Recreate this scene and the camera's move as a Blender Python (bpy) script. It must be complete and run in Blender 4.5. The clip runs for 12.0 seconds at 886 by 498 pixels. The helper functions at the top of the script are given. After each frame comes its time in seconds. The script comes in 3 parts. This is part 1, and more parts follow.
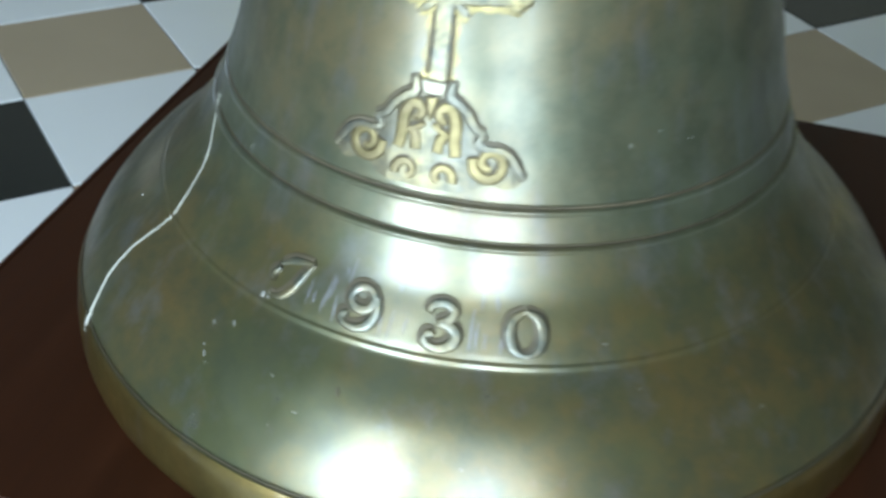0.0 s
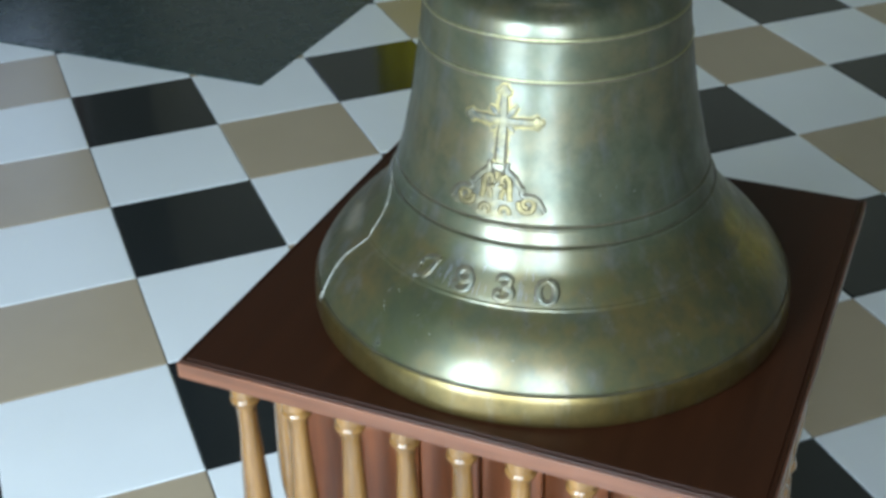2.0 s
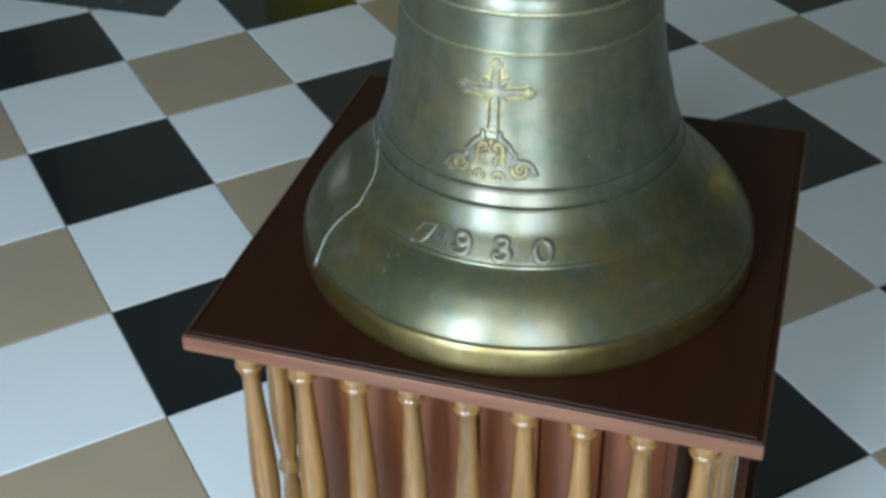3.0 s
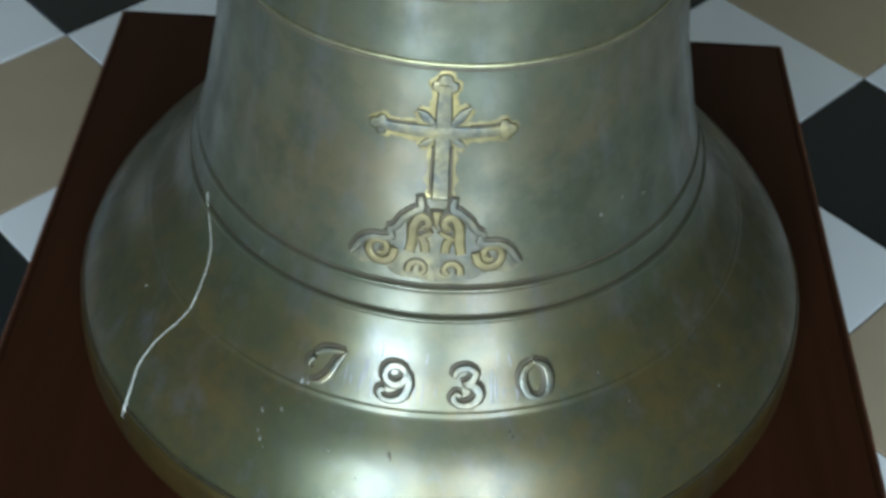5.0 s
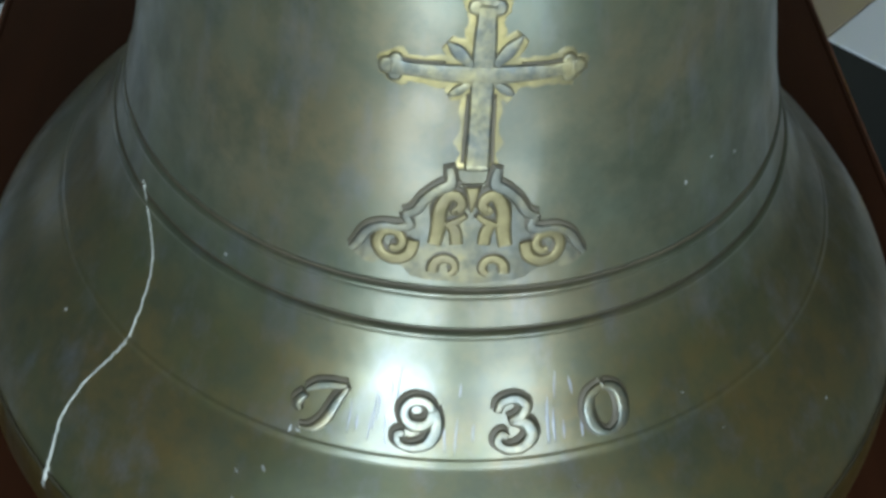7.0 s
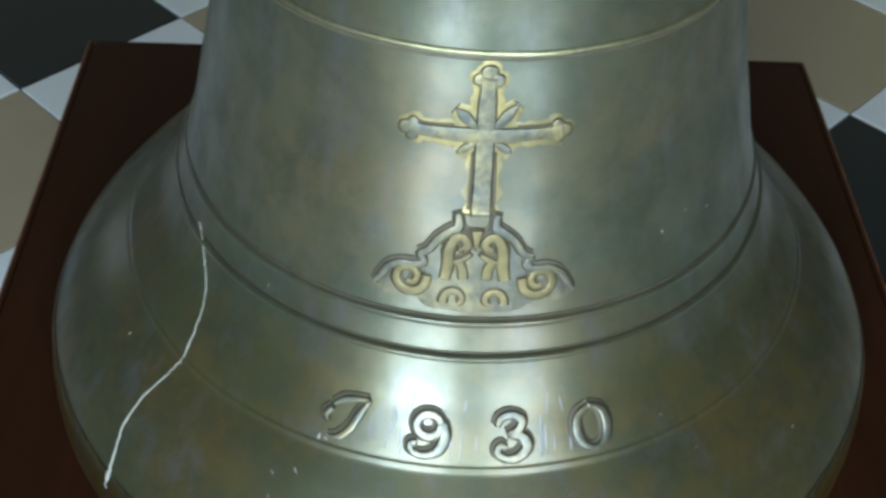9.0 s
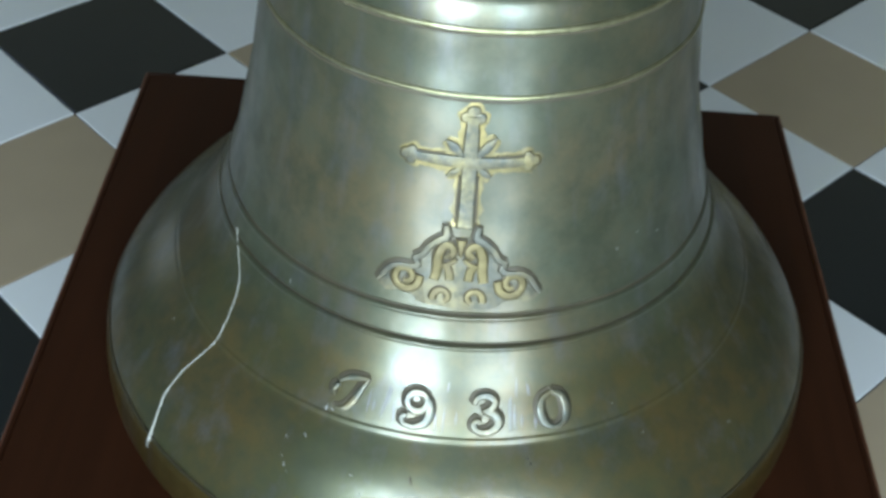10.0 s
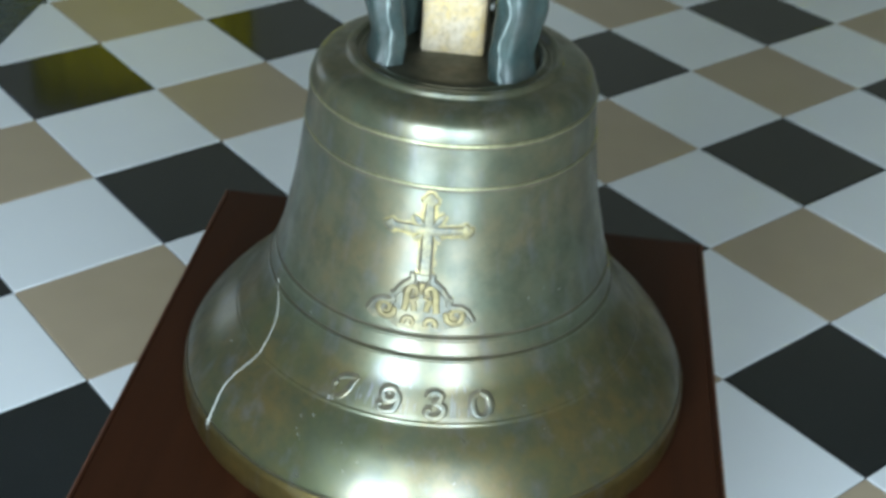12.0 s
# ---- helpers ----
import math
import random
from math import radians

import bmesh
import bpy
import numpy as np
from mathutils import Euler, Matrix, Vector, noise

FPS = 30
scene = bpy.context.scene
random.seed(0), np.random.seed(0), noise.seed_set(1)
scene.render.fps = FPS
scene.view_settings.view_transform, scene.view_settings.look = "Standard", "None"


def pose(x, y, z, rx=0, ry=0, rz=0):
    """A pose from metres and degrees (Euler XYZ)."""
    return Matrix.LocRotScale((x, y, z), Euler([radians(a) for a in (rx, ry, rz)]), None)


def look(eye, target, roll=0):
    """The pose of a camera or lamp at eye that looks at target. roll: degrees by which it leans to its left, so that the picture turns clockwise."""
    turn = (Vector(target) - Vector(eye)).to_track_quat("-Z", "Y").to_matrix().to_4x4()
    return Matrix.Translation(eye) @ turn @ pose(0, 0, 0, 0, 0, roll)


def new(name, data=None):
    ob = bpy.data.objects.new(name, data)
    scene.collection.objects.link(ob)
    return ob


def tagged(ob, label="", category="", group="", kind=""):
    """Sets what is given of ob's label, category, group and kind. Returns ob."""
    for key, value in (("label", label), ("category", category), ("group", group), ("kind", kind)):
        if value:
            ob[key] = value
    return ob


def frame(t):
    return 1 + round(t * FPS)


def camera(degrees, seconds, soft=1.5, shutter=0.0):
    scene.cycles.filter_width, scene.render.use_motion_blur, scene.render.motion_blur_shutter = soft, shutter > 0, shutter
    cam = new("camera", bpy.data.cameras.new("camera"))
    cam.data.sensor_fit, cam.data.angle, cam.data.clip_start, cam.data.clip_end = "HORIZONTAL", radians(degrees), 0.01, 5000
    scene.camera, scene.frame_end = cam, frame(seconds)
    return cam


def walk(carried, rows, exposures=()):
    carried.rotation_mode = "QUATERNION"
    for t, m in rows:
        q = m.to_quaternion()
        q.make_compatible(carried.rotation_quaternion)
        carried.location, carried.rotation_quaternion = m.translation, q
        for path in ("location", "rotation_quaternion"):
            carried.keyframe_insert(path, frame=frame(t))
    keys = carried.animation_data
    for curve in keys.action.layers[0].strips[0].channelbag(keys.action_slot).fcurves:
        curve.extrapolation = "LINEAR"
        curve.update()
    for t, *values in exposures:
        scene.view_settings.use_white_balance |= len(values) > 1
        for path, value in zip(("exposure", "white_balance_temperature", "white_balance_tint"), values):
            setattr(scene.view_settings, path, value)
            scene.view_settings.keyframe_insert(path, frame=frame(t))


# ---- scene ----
cam = camera(38.0, 12.0, soft=3.4, shutter=0.6)
PATH = [
    (0, (0.1430, -0.6764, 1.1880), (-0.0598, 0.1199, 0.6182), 3.89),
    (0.5, (0.2348, -0.7563, 1.2481), (-0.0243, 0.0390, 0.7000), 1.87),
    (1, (0.2732, -0.9112, 1.3441), (-0.0033, -0.1037, 0.8230), 1.44),
    (1.5, (0.3680, -1.0353, 1.4036), (0.0208, -0.2469, 0.8958), -0.38),
    (2, (0.3821, -1.1424, 1.4628), (0.0340, -0.3631, 0.9417), -1.47),
    (2.5, (0.3520, -1.2118, 1.5406), (0.0513, -0.4342, 0.9885), -1.69),
    (2.7, (0.3201, -1.2183, 1.5603), (0.0466, -0.4428, 0.9912), -1.41),
    (4.3, (0.1221, -0.8278, 1.4452), (-0.0159, -0.0885, 0.7860), -1.48),
    (4.5, (0.0907, -0.7792, 1.4293), (-0.0128, -0.0478, 0.7551), -0.56),
    (5, (0.0105, -0.6632, 1.3847), (0.0063, 0.0366, 0.6704), 2.92),
    (5.5, (-0.0160, -0.5932, 1.3213), (0.0142, 0.0911, 0.5926), 4.04),
    (6, (-0.0272, -0.5502, 1.2784), (0.0187, 0.1282, 0.5452), 4.25),
    (6.5, (-0.0330, -0.5287, 1.2576), (0.0203, 0.1507, 0.5258), 4.03),
    (7, (-0.0401, -0.5302, 1.2445), (0.0241, 0.1668, 0.5303), 3.98),
    (9, (-0.0289, -0.6057, 1.2990), (-0.0004, 0.1292, 0.6213), 3.00),
    (9.5, (-0.0188, -0.6512, 1.3358), (-0.0050, 0.0891, 0.6636), 3.37),
    (10, (-0.0075, -0.7154, 1.3748), (-0.0066, 0.0400, 0.7195), 3.99),
    (10.5, (0.0266, -0.7699, 1.4033), (-0.0116, 0.0011, 0.7675), 3.52),
    (11, (0.0793, -0.8463, 1.4344), (-0.0124, -0.0528, 0.8328), 3.01),
    (11.5, (0.0876, -0.9344, 1.4961), (0.0021, -0.1297, 0.9087), 3.52),
    (12, (0.0895, -1.0660, 1.5311), (0.0238, -0.2306, 0.9853), 4.20),
]
walk(cam, [(t, look(eye, target, roll)) for t, eye, target, roll in PATH],
     exposures=[(t, stops, 6300, 18) for t, stops in ((0, 1.02), (1.5, 1.06), (2.5, 0.70), (4.5, 0.37), (7, 0.36), (9.5, 0.55), (12, 1.02))])

# ---------------------------------------------------------------- light
SUN_EL, SUN_AZ = radians(55), radians(200)
world = bpy.data.worlds.new("world")
scene.world = world
world.use_nodes = True
wn, wl = world.node_tree.nodes, world.node_tree.links
sky = wn.new("ShaderNodeTexSky")
sky.sky_type, sky.sun_disc = "NISHITA", False
sky.sun_elevation, sky.sun_rotation = SUN_EL, SUN_AZ
wl.new(sky.outputs[0], wn["Background"].inputs[0])
wn["Background"].inputs[1].default_value = 0.12


def area_lamp(name, m, width, height, watts, colour):
    data = bpy.data.lights.new(name, "AREA")
    data.shape, data.size, data.size_y, data.energy, data.color = "RECTANGLE", width, height, watts, colour
    ob = new(name, data)
    ob.matrix_world = m
    return ob


X0, X1, Y0, Y1, H = -3.6, 4.0, -2.45, 4.0, 5.2   # the room
# daylight in the two leaves of the tall doorway, the amber-curtained windows behind and the side window
DOOR_Y = -2.45
DOOR_L, DOOR_R, DOOR_H = -1.05, 1.15, 2.45
# (dimmer below, where the ground outside is seen, than above, where the sky is)
for x0, x1, ground_watts, sky_watts in ((DOOR_L + 0.07, -0.18, 24, 71), (0.32, DOOR_R - 0.07, 14, 45)):
    for z0, z1, watts in ((0.04, 1.05, ground_watts), (1.05, DOOR_H - 0.07, sky_watts)):
        area_lamp("daylight", pose((x0 + x1) / 2, DOOR_Y - 0.10, (z0 + z1) / 2, 90, 0, 0), x1 - x0, z1 - z0, watts, (0.685, 0.87, 0.94))
WINDOWS = ((-1.70, 0.48, 0.40, 1.15, 0.9), (2.20, 0.17, 0.90, 1.45, 10.5))   # middle, half-width, sill, head, daylight
for x, half, sill, head, watts in WINDOWS:
    area_lamp("daylight", pose(x, Y1 + 0.15, (sill + head) / 2, -90, 0, 0), 2 * half, head - sill, watts, (1.0, 1.0, 0.45))
SIDE_Y0, SIDE_Y1, SIDE_LO, SIDE_HI = 2.1, 3.5, 0.7, 2.5   # the window of the west wall
area_lamp("daylight", pose(X0 - 0.15, (SIDE_Y0 + SIDE_Y1) / 2, (SIDE_LO + SIDE_HI) / 2, 90, 0, -90), SIDE_Y1 - SIDE_Y0, SIDE_HI - SIDE_LO, 3.5, (0.67, 0.87, 0.95))


# ---------------------------------------------------------------- materials
def material(name):
    m = bpy.data.materials.new(name)
    m.use_nodes = True
    return m, m.node_tree.nodes, m.node_tree.links, m.node_tree.nodes["Principled BSDF"]


def coords(nodes, links, scale=(1, 1, 1)):
    tc, mp = nodes.new("ShaderNodeTexCoord"), nodes.new("ShaderNodeMapping")
    mp.inputs["Scale"].default_value = scale
    links.new(tc.outputs["Object"], mp.inputs["Vector"])
    return mp.outputs[0]


def noise_tex(nodes, links, vec, scale, detail=6, rough=0.6):
    n = nodes.new("ShaderNodeTexNoise")
    n.inputs["Scale"].default_value, n.inputs["Detail"].default_value, n.inputs["Roughness"].default_value = scale, detail, rough
    links.new(vec, n.inputs["Vector"])
    return n.outputs["Fac"]


def ramp(nodes, links, fac, stops):
    r = nodes.new("ShaderNodeValToRGB")
    el = r.color_ramp.elements
    while len(el) < len(stops):
        el.new(0.5)
    for e, (p, c) in zip(el, stops):
        e.position, e.color = p, (*c, 1) if len(c) == 3 else (c[0], c[0], c[0], 1)
    links.new(fac, r.inputs[0])
    return r.outputs[0]


def mix(nodes, links, fac, a, b, mode="MIX"):
    n = nodes.new("ShaderNodeMix")
    n.data_type, n.blend_type = "RGBA", mode
    for s, v in ((n.inputs[0], fac), (n.inputs[6], a), (n.inputs[7], b)):
        if isinstance(v, (int, float)):
            s.default_value = v
        elif isinstance(v, tuple):
            s.default_value = (*v, 1)
        else:
            links.new(v, s)
    return n.outputs[2]


def bump(nodes, links, bsdf, height, strength, distance):
    b = nodes.new("ShaderNodeBump")
    b.inputs["Strength"].default_value, b.inputs["Distance"].default_value = strength, distance
    links.new(height, b.inputs["Height"])
    links.new(b.outputs[0], bsdf.inputs["Normal"])
    links.new(b.outputs[0], bsdf.inputs["Coat Normal"])


def plain(name, colour, rough, metal=0.0, vary=0.15, scale=8.0, relief=0.0005):
    m, n, l, b = material(name)
    v = coords(n, l)
    a, c = noise_tex(n, l, v, scale, 5), noise_tex(n, l, v, scale * 9, 4)
    dark, light = tuple(k * (1 - vary) for k in colour), tuple(min(1, k * (1 + vary)) for k in colour)
    col = mix(n, l, 0.35, ramp(n, l, a, [(0.3, dark), (0.7, light)]), ramp(n, l, c, [(0.3, dark), (0.7, light)]))
    l.new(col, b.inputs["Base Color"])
    l.new(ramp(n, l, c, [(0.25, (max(0.02, rough - 0.07),)), (0.75, (min(1, rough + 0.07),))]), b.inputs["Roughness"])
    b.inputs["Metallic"].default_value = metal
    if relief:
        bump(n, l, b, c, 0.25, relief)
    return m


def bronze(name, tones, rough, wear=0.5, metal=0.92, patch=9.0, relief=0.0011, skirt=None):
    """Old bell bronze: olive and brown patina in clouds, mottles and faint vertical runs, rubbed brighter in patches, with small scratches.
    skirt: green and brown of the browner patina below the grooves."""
    m, n, l, b = material(name)
    v = coords(n, l)
    clouds, blots = noise_tex(n, l, v, patch, 7, 0.68), noise_tex(n, l, v, patch * 4.3, 6, 0.68)
    runs = noise_tex(n, l, coords(n, l, (30, 30, 6)), 1.6, 6, 0.65)
    dents = noise_tex(n, l, coords(n, l, (1, 1, 0.55)), 26, 4, 0.55)
    fine = noise_tex(n, l, v, 190, 4, 0.72)
    green, brown, pale = tones
    age = ramp(n, l, clouds, [(0.40, (0.0,)), (0.62, (1.0,))])
    col = mix(n, l, age, green, brown)
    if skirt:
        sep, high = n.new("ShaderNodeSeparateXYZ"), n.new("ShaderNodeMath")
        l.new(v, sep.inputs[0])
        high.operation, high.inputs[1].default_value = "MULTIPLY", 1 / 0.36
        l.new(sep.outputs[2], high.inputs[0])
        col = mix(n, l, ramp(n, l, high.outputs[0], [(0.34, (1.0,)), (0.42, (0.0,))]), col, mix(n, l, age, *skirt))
    col = mix(n, l, ramp(n, l, blots, [(0.42, (0.0,)), (0.64, (0.75,))]), col, tuple(k * f for k, f in zip(green, (0.57, 0.58, 0.52))))
    col = mix(n, l, ramp(n, l, runs, [(0.52, (0.0,)), (0.76, (wear,))]), col, pale)
    col = mix(n, l, ramp(n, l, fine, [(0.56, (0.0,)), (0.80, (0.30,))]), col, tuple(k * 0.45 for k in green))
    l.new(col, b.inputs["Base Color"])
    b.inputs["Metallic"].default_value = metal
    r = mix(n, l, 0.5, ramp(n, l, clouds, [(0.3, (rough - 0.08,)), (0.72, (rough + 0.10,))]), ramp(n, l, blots, [(0.3, (rough - 0.11,)), (0.7, (rough + 0.20,))]))
    r = mix(n, l, 0.35, r, ramp(n, l, runs, [(0.36, (rough + 0.14,)), (0.66, (rough - 0.12,))]))
    l.new(r, b.inputs["Roughness"])
    bump(n, l, b, mix(n, l, 0.10, mix(n, l, 0.22, dents, blots), fine), 0.50, relief)
    return m


def wood(name, dark, light, rough, scale=(3, 60, 60), coat=0.0):
    m, n, l, b = material(name)
    v = coords(n, l, scale)
    grain, large = noise_tex(n, l, v, 1.0, 8, 0.65), noise_tex(n, l, coords(n, l), 5, 4)
    col = ramp(n, l, grain, [(0.30, dark), (0.70, light)])
    col = mix(n, l, ramp(n, l, large, [(0.35, (0.0,)), (0.75, (0.35,))]), col, dark)
    info = n.new("ShaderNodeObjectInfo")
    col = mix(n, l, ramp(n, l, info.outputs["Random"], [(0, (0.0,)), (1, (0.25,))]), col, light)
    l.new(col, b.inputs["Base Color"])
    l.new(ramp(n, l, grain, [(0.2, (rough - 0.06,)), (0.8, (rough + 0.06,))]), b.inputs["Roughness"])
    b.inputs["Coat Weight"].default_value, b.inputs["Coat Roughness"].default_value = coat, 0.15
    bump(n, l, b, grain, 0.15, 0.0006)
    return m


def ceramic(name, colour, vary, rough):
    """Glazed floor tile: clouded, each tile a little different, with faint specks."""
    m, n, l, b = material(name)
    info, far, add = n.new("ShaderNodeObjectInfo"), n.new("ShaderNodeMath"), n.new("ShaderNodeVectorMath")
    far.operation, far.inputs[1].default_value, add.operation = "MULTIPLY", 73.0, "ADD"
    l.new(info.outputs["Random"], far.inputs[0])
    l.new(coords(n, l), add.inputs[0])
    l.new(far.outputs[0], add.inputs[1])
    v = add.outputs[0]
    cloud, fine = noise_tex(n, l, v, 6, 4, 0.5), noise_tex(n, l, v, 120, 3, 0.6)
    dark, light = tuple(k * (1 - vary) for k in colour), tuple(min(1, k * (1 + vary)) for k in colour)
    col = mix(n, l, 0.07, ramp(n, l, cloud, [(0.3, dark), (0.7, light)]), ramp(n, l, fine, [(0.3, dark), (0.7, light)]))
    col = mix(n, l, ramp(n, l, info.outputs["Random"], [(0, (0.0,)), (1, (0.5,))]), col, dark)
    l.new(col, b.inputs["Base Color"])
    l.new(ramp(n, l, cloud, [(0.3, (rough - 0.01,)), (0.75, (rough + 0.01,))]), b.inputs["Roughness"])
    return m


M = {
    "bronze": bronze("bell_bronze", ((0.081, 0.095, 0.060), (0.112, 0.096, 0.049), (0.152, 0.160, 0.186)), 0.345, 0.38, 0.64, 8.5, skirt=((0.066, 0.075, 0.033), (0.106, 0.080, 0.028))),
    "rim": bronze("rim_bronze", ((0.190, 0.148, 0.050), (0.20, 0.128, 0.034), (0.28, 0.27, 0.23)), 0.34, 0.5),
    "line": bronze("rubbed_brass", ((0.36, 0.35, 0.20), (0.25, 0.24, 0.14), (0.44, 0.44, 0.36)), 0.38, 0.6, 0.9, 40.0),
    "relief": bronze("relief_brass", ((0.098, 0.106, 0.096), (0.235, 0.205, 0.105), (0.140, 0.150, 0.155)), 0.40, 0.3, 0.8, 44.0),
    "digit": bronze("digit_bronze", ((0.082, 0.094, 0.074), (0.160, 0.138, 0.070), (0.12, 0.128, 0.122)), 0.38, 0.6, 0.8, 60.0),
    "scroll": bronze("scroll_brass", ((0.165, 0.138, 0.064), (0.110, 0.092, 0.050), (0.21, 0.195, 0.135)), 0.42, 0.4, 0.75, 40.0),
    "plate": bronze("plate_bronze", ((0.105, 0.108, 0.090), (0.170, 0.148, 0.078), (0.14, 0.142, 0.125)), 0.40, 0.5, 0.82, 40.0),
    "field": bronze("field_bronze", ((0.285, 0.235, 0.10), (0.13, 0.118, 0.07), (0.14, 0.15, 0.145)), 0.42, 0.5, 0.80, 50.0),
    # dark of pits and creases: dirt, with the shade beside raised work painted in
    "grime_shade": plain("crevice_grime_shade", (0.062, 0.052, 0.030), 0.6, 0.2, 0.35, 60),
    "crack": plain("crack_filler", (0.31, 0.32, 0.28), 0.55, 0.2, 0.3, 80),
    "fleck": plain("pale_fleck", (0.27, 0.28, 0.26), 0.45, 0.5, 0.2, 80),
    "rub": plain("rubbed_streak", (0.15, 0.158, 0.172), 0.34, 0.7, 0.3, 90),
    "verdigris": bronze("canon_verdigris", ((0.024, 0.042, 0.039), (0.036, 0.044, 0.038), (0.09, 0.145, 0.13)), 0.36, 0.55, 0.12, 45.0, 0.008),
    "gilt": bronze("crown_core", ((0.36, 0.30, 0.21), (0.36, 0.26, 0.10), (0.46, 0.42, 0.34)), 0.48, 0.6, 0.25, 45.0, 0.006),
    "drip": plain("pale_drip", (0.15, 0.185, 0.17), 0.5, 0.1, 0.5, 90),
    "top": wood("mahogany_top", (0.017, 0.0058, 0.0025), (0.034, 0.0112, 0.0045), 0.42, (60, 3, 60), 0.0),
    "edge": wood("mahogany_edge", (0.030, 0.010, 0.005), (0.190, 0.072, 0.034), 0.36, (3, 60, 60), 0.05),
    "panel": wood("red_panel", (0.040, 0.010, 0.0026), (0.165, 0.046, 0.011), 0.34, (60, 60, 4), 0.0),
    "turned": wood("turned_oak", (0.050, 0.023, 0.007), (0.300, 0.152, 0.042), 0.24, (60, 60, 5), 0.55),
    "white": ceramic("white_tile", (0.78, 0.825, 0.835), 0.018, 0.26),
    "black": ceramic("black_tile", (0.011, 0.0145, 0.016), 0.2, 0.10),
    "beige": ceramic("beige_tile", (0.40, 0.325, 0.222), 0.05, 0.26),
    "grout": plain("grout", (0.10, 0.10, 0.095), 0.85, 0, 0.25, 30),
    "slab": plain("dark_stone", (0.022, 0.042, 0.043), 0.26, 0.0, 0.04, 2, 0.0),
    "plaster": plain("cream_plaster", (0.74, 0.71, 0.60), 0.8, 0, 0.06, 3, 0.002),
    "brown": plain("brown_plaster", (0.17, 0.155, 0.12), 0.8, 0, 0.08, 3, 0.002),
    "tan": plain("pale_plaster", (0.21, 0.22, 0.20), 0.8, 0, 0.08, 3, 0.002),
    "yellow": plain("grey_plaster", (0.33, 0.32, 0.24), 0.7, 0, 0.08, 3, 0.002),
    "ceiling": plain("brown_ceiling", (0.20, 0.18, 0.135), 0.85, 0, 0.08, 3, 0.001),
    "joinery": wood("door_joinery", (0.10, 0.05, 0.025), (0.20, 0.10, 0.05), 0.4, (60, 60, 4)),
    "ground": plain("outside_paving", (0.30, 0.29, 0.27), 0.85, 0, 0.25, 2, 0.004),
    "curtain": plain("amber_curtain", (0.70, 0.64, 0.06), 0.7, 0, 0.15, 6, 0.002),
}


M["top"].node_tree.nodes["Principled BSDF"].inputs["Specular IOR Level"].default_value = 0.12
for k in ("bronze", "rim", "digit"):
    bs = M[k].node_tree.nodes["Principled BSDF"].inputs
    bs["Coat Weight"].default_value, bs["Coat Roughness"].default_value, bs["Coat IOR"].default_value = 0.55, 0.24, 1.6
M["dark_bronze"] = bronze("dull_bronze", ((0.075, 0.080, 0.060), (0.09, 0.078, 0.05), (0.12, 0.13, 0.115)), 0.55, 0.3)
n, l = M["curtain"].node_tree.nodes, M["curtain"].node_tree.links
thin, both = n.new("ShaderNodeBsdfTranslucent"), n.new("ShaderNodeMixShader")
thin.inputs[0].default_value, both.inputs[0].default_value = (0.82, 0.80, 0.04, 1), 0.7
l.new(n["Principled BSDF"].outputs[0], both.inputs[1])
l.new(thin.outputs[0], both.inputs[2])
l.new(both.outputs[0], n["Material Output"].inputs[0])


# ---------------------------------------------------------------- building helpers
def mesh_object(name, bm, mat, smooth=False):
    me = bpy.data.meshes.new(name)
    bm.normal_update()
    bm.to_mesh(me)
    bm.free()
    for p in me.polygons:
        p.use_smooth = smooth
    me.materials.append(mat)
    return new(name, me)


def part(name, bm, mat, parent, label="", smooth=False):
    ob = mesh_object(name, bm, mat, smooth)
    ob.parent = parent
    return tagged(ob, label)


def empty(name, x, y, z):
    ob = new(name)
    ob.empty_display_size = 0.1
    ob.location = (x, y, z)
    return ob


def box(bm, lo, hi, bevel=0.0):
    vs = bmesh.ops.create_cube(bm, size=1)["verts"]
    for v in vs:
        v.co = Vector([lo[k] + (v.co[k] + 0.5) * (hi[k] - lo[k]) for k in range(3)])
    if bevel:
        es = list({e for v in vs for e in v.link_edges})
        bmesh.ops.bevel(bm, geom=es, offset=bevel, segments=2, affect="EDGES", profile=0.5)
    return bm


def a_box(lo, hi, bevel=0.0):
    return box(bmesh.new(), lo, hi, bevel)


def lathe(profile, segments, warp=None, closed=False):
    """A mesh turned round z from (radius, height) pairs, listed upwards on the outside."""
    bm = bmesh.new()
    rings = []
    for r, z in profile:
        ring = []
        for k in range(segments):
            a = 2 * math.pi * k / segments
            p = Vector((r * math.cos(a), r * math.sin(a), z))
            ring.append(bm.verts.new(warp(p) if warp else p))
        rings.append(ring)
    for lo, hi in zip(rings, rings[1:]):
        for k in range(segments):
            j = (k + 1) % segments
            bm.faces.new((lo[k], lo[j], hi[j], hi[k]))
    if closed:
        bm.faces.new(rings[0][::-1])
        bm.faces.new(rings[-1])
    return bm


# ---------------------------------------------------------------- the room
S = 0.333                     # tile
GRID_X, GRID_Y = 0.3215, -1.648   # the stand's middle in the tile grid, which lies at 45 degrees to it
W = 0.22

floor = tagged(mesh_object("floor", a_box((X0 - W, Y0 - W, -0.12), (X1 + W, Y1 + W, -0.004)), M["grout"]),
               "diagonal chequered floor of white, black and beige tiles", "floor", kind="structure")


def wall(name, pieces, mat, label):
    bm = bmesh.new()
    for lo, hi in pieces:
        box(bm, lo, hi)
    return tagged(mesh_object(name, bm, mat), label, "wall", kind="structure")


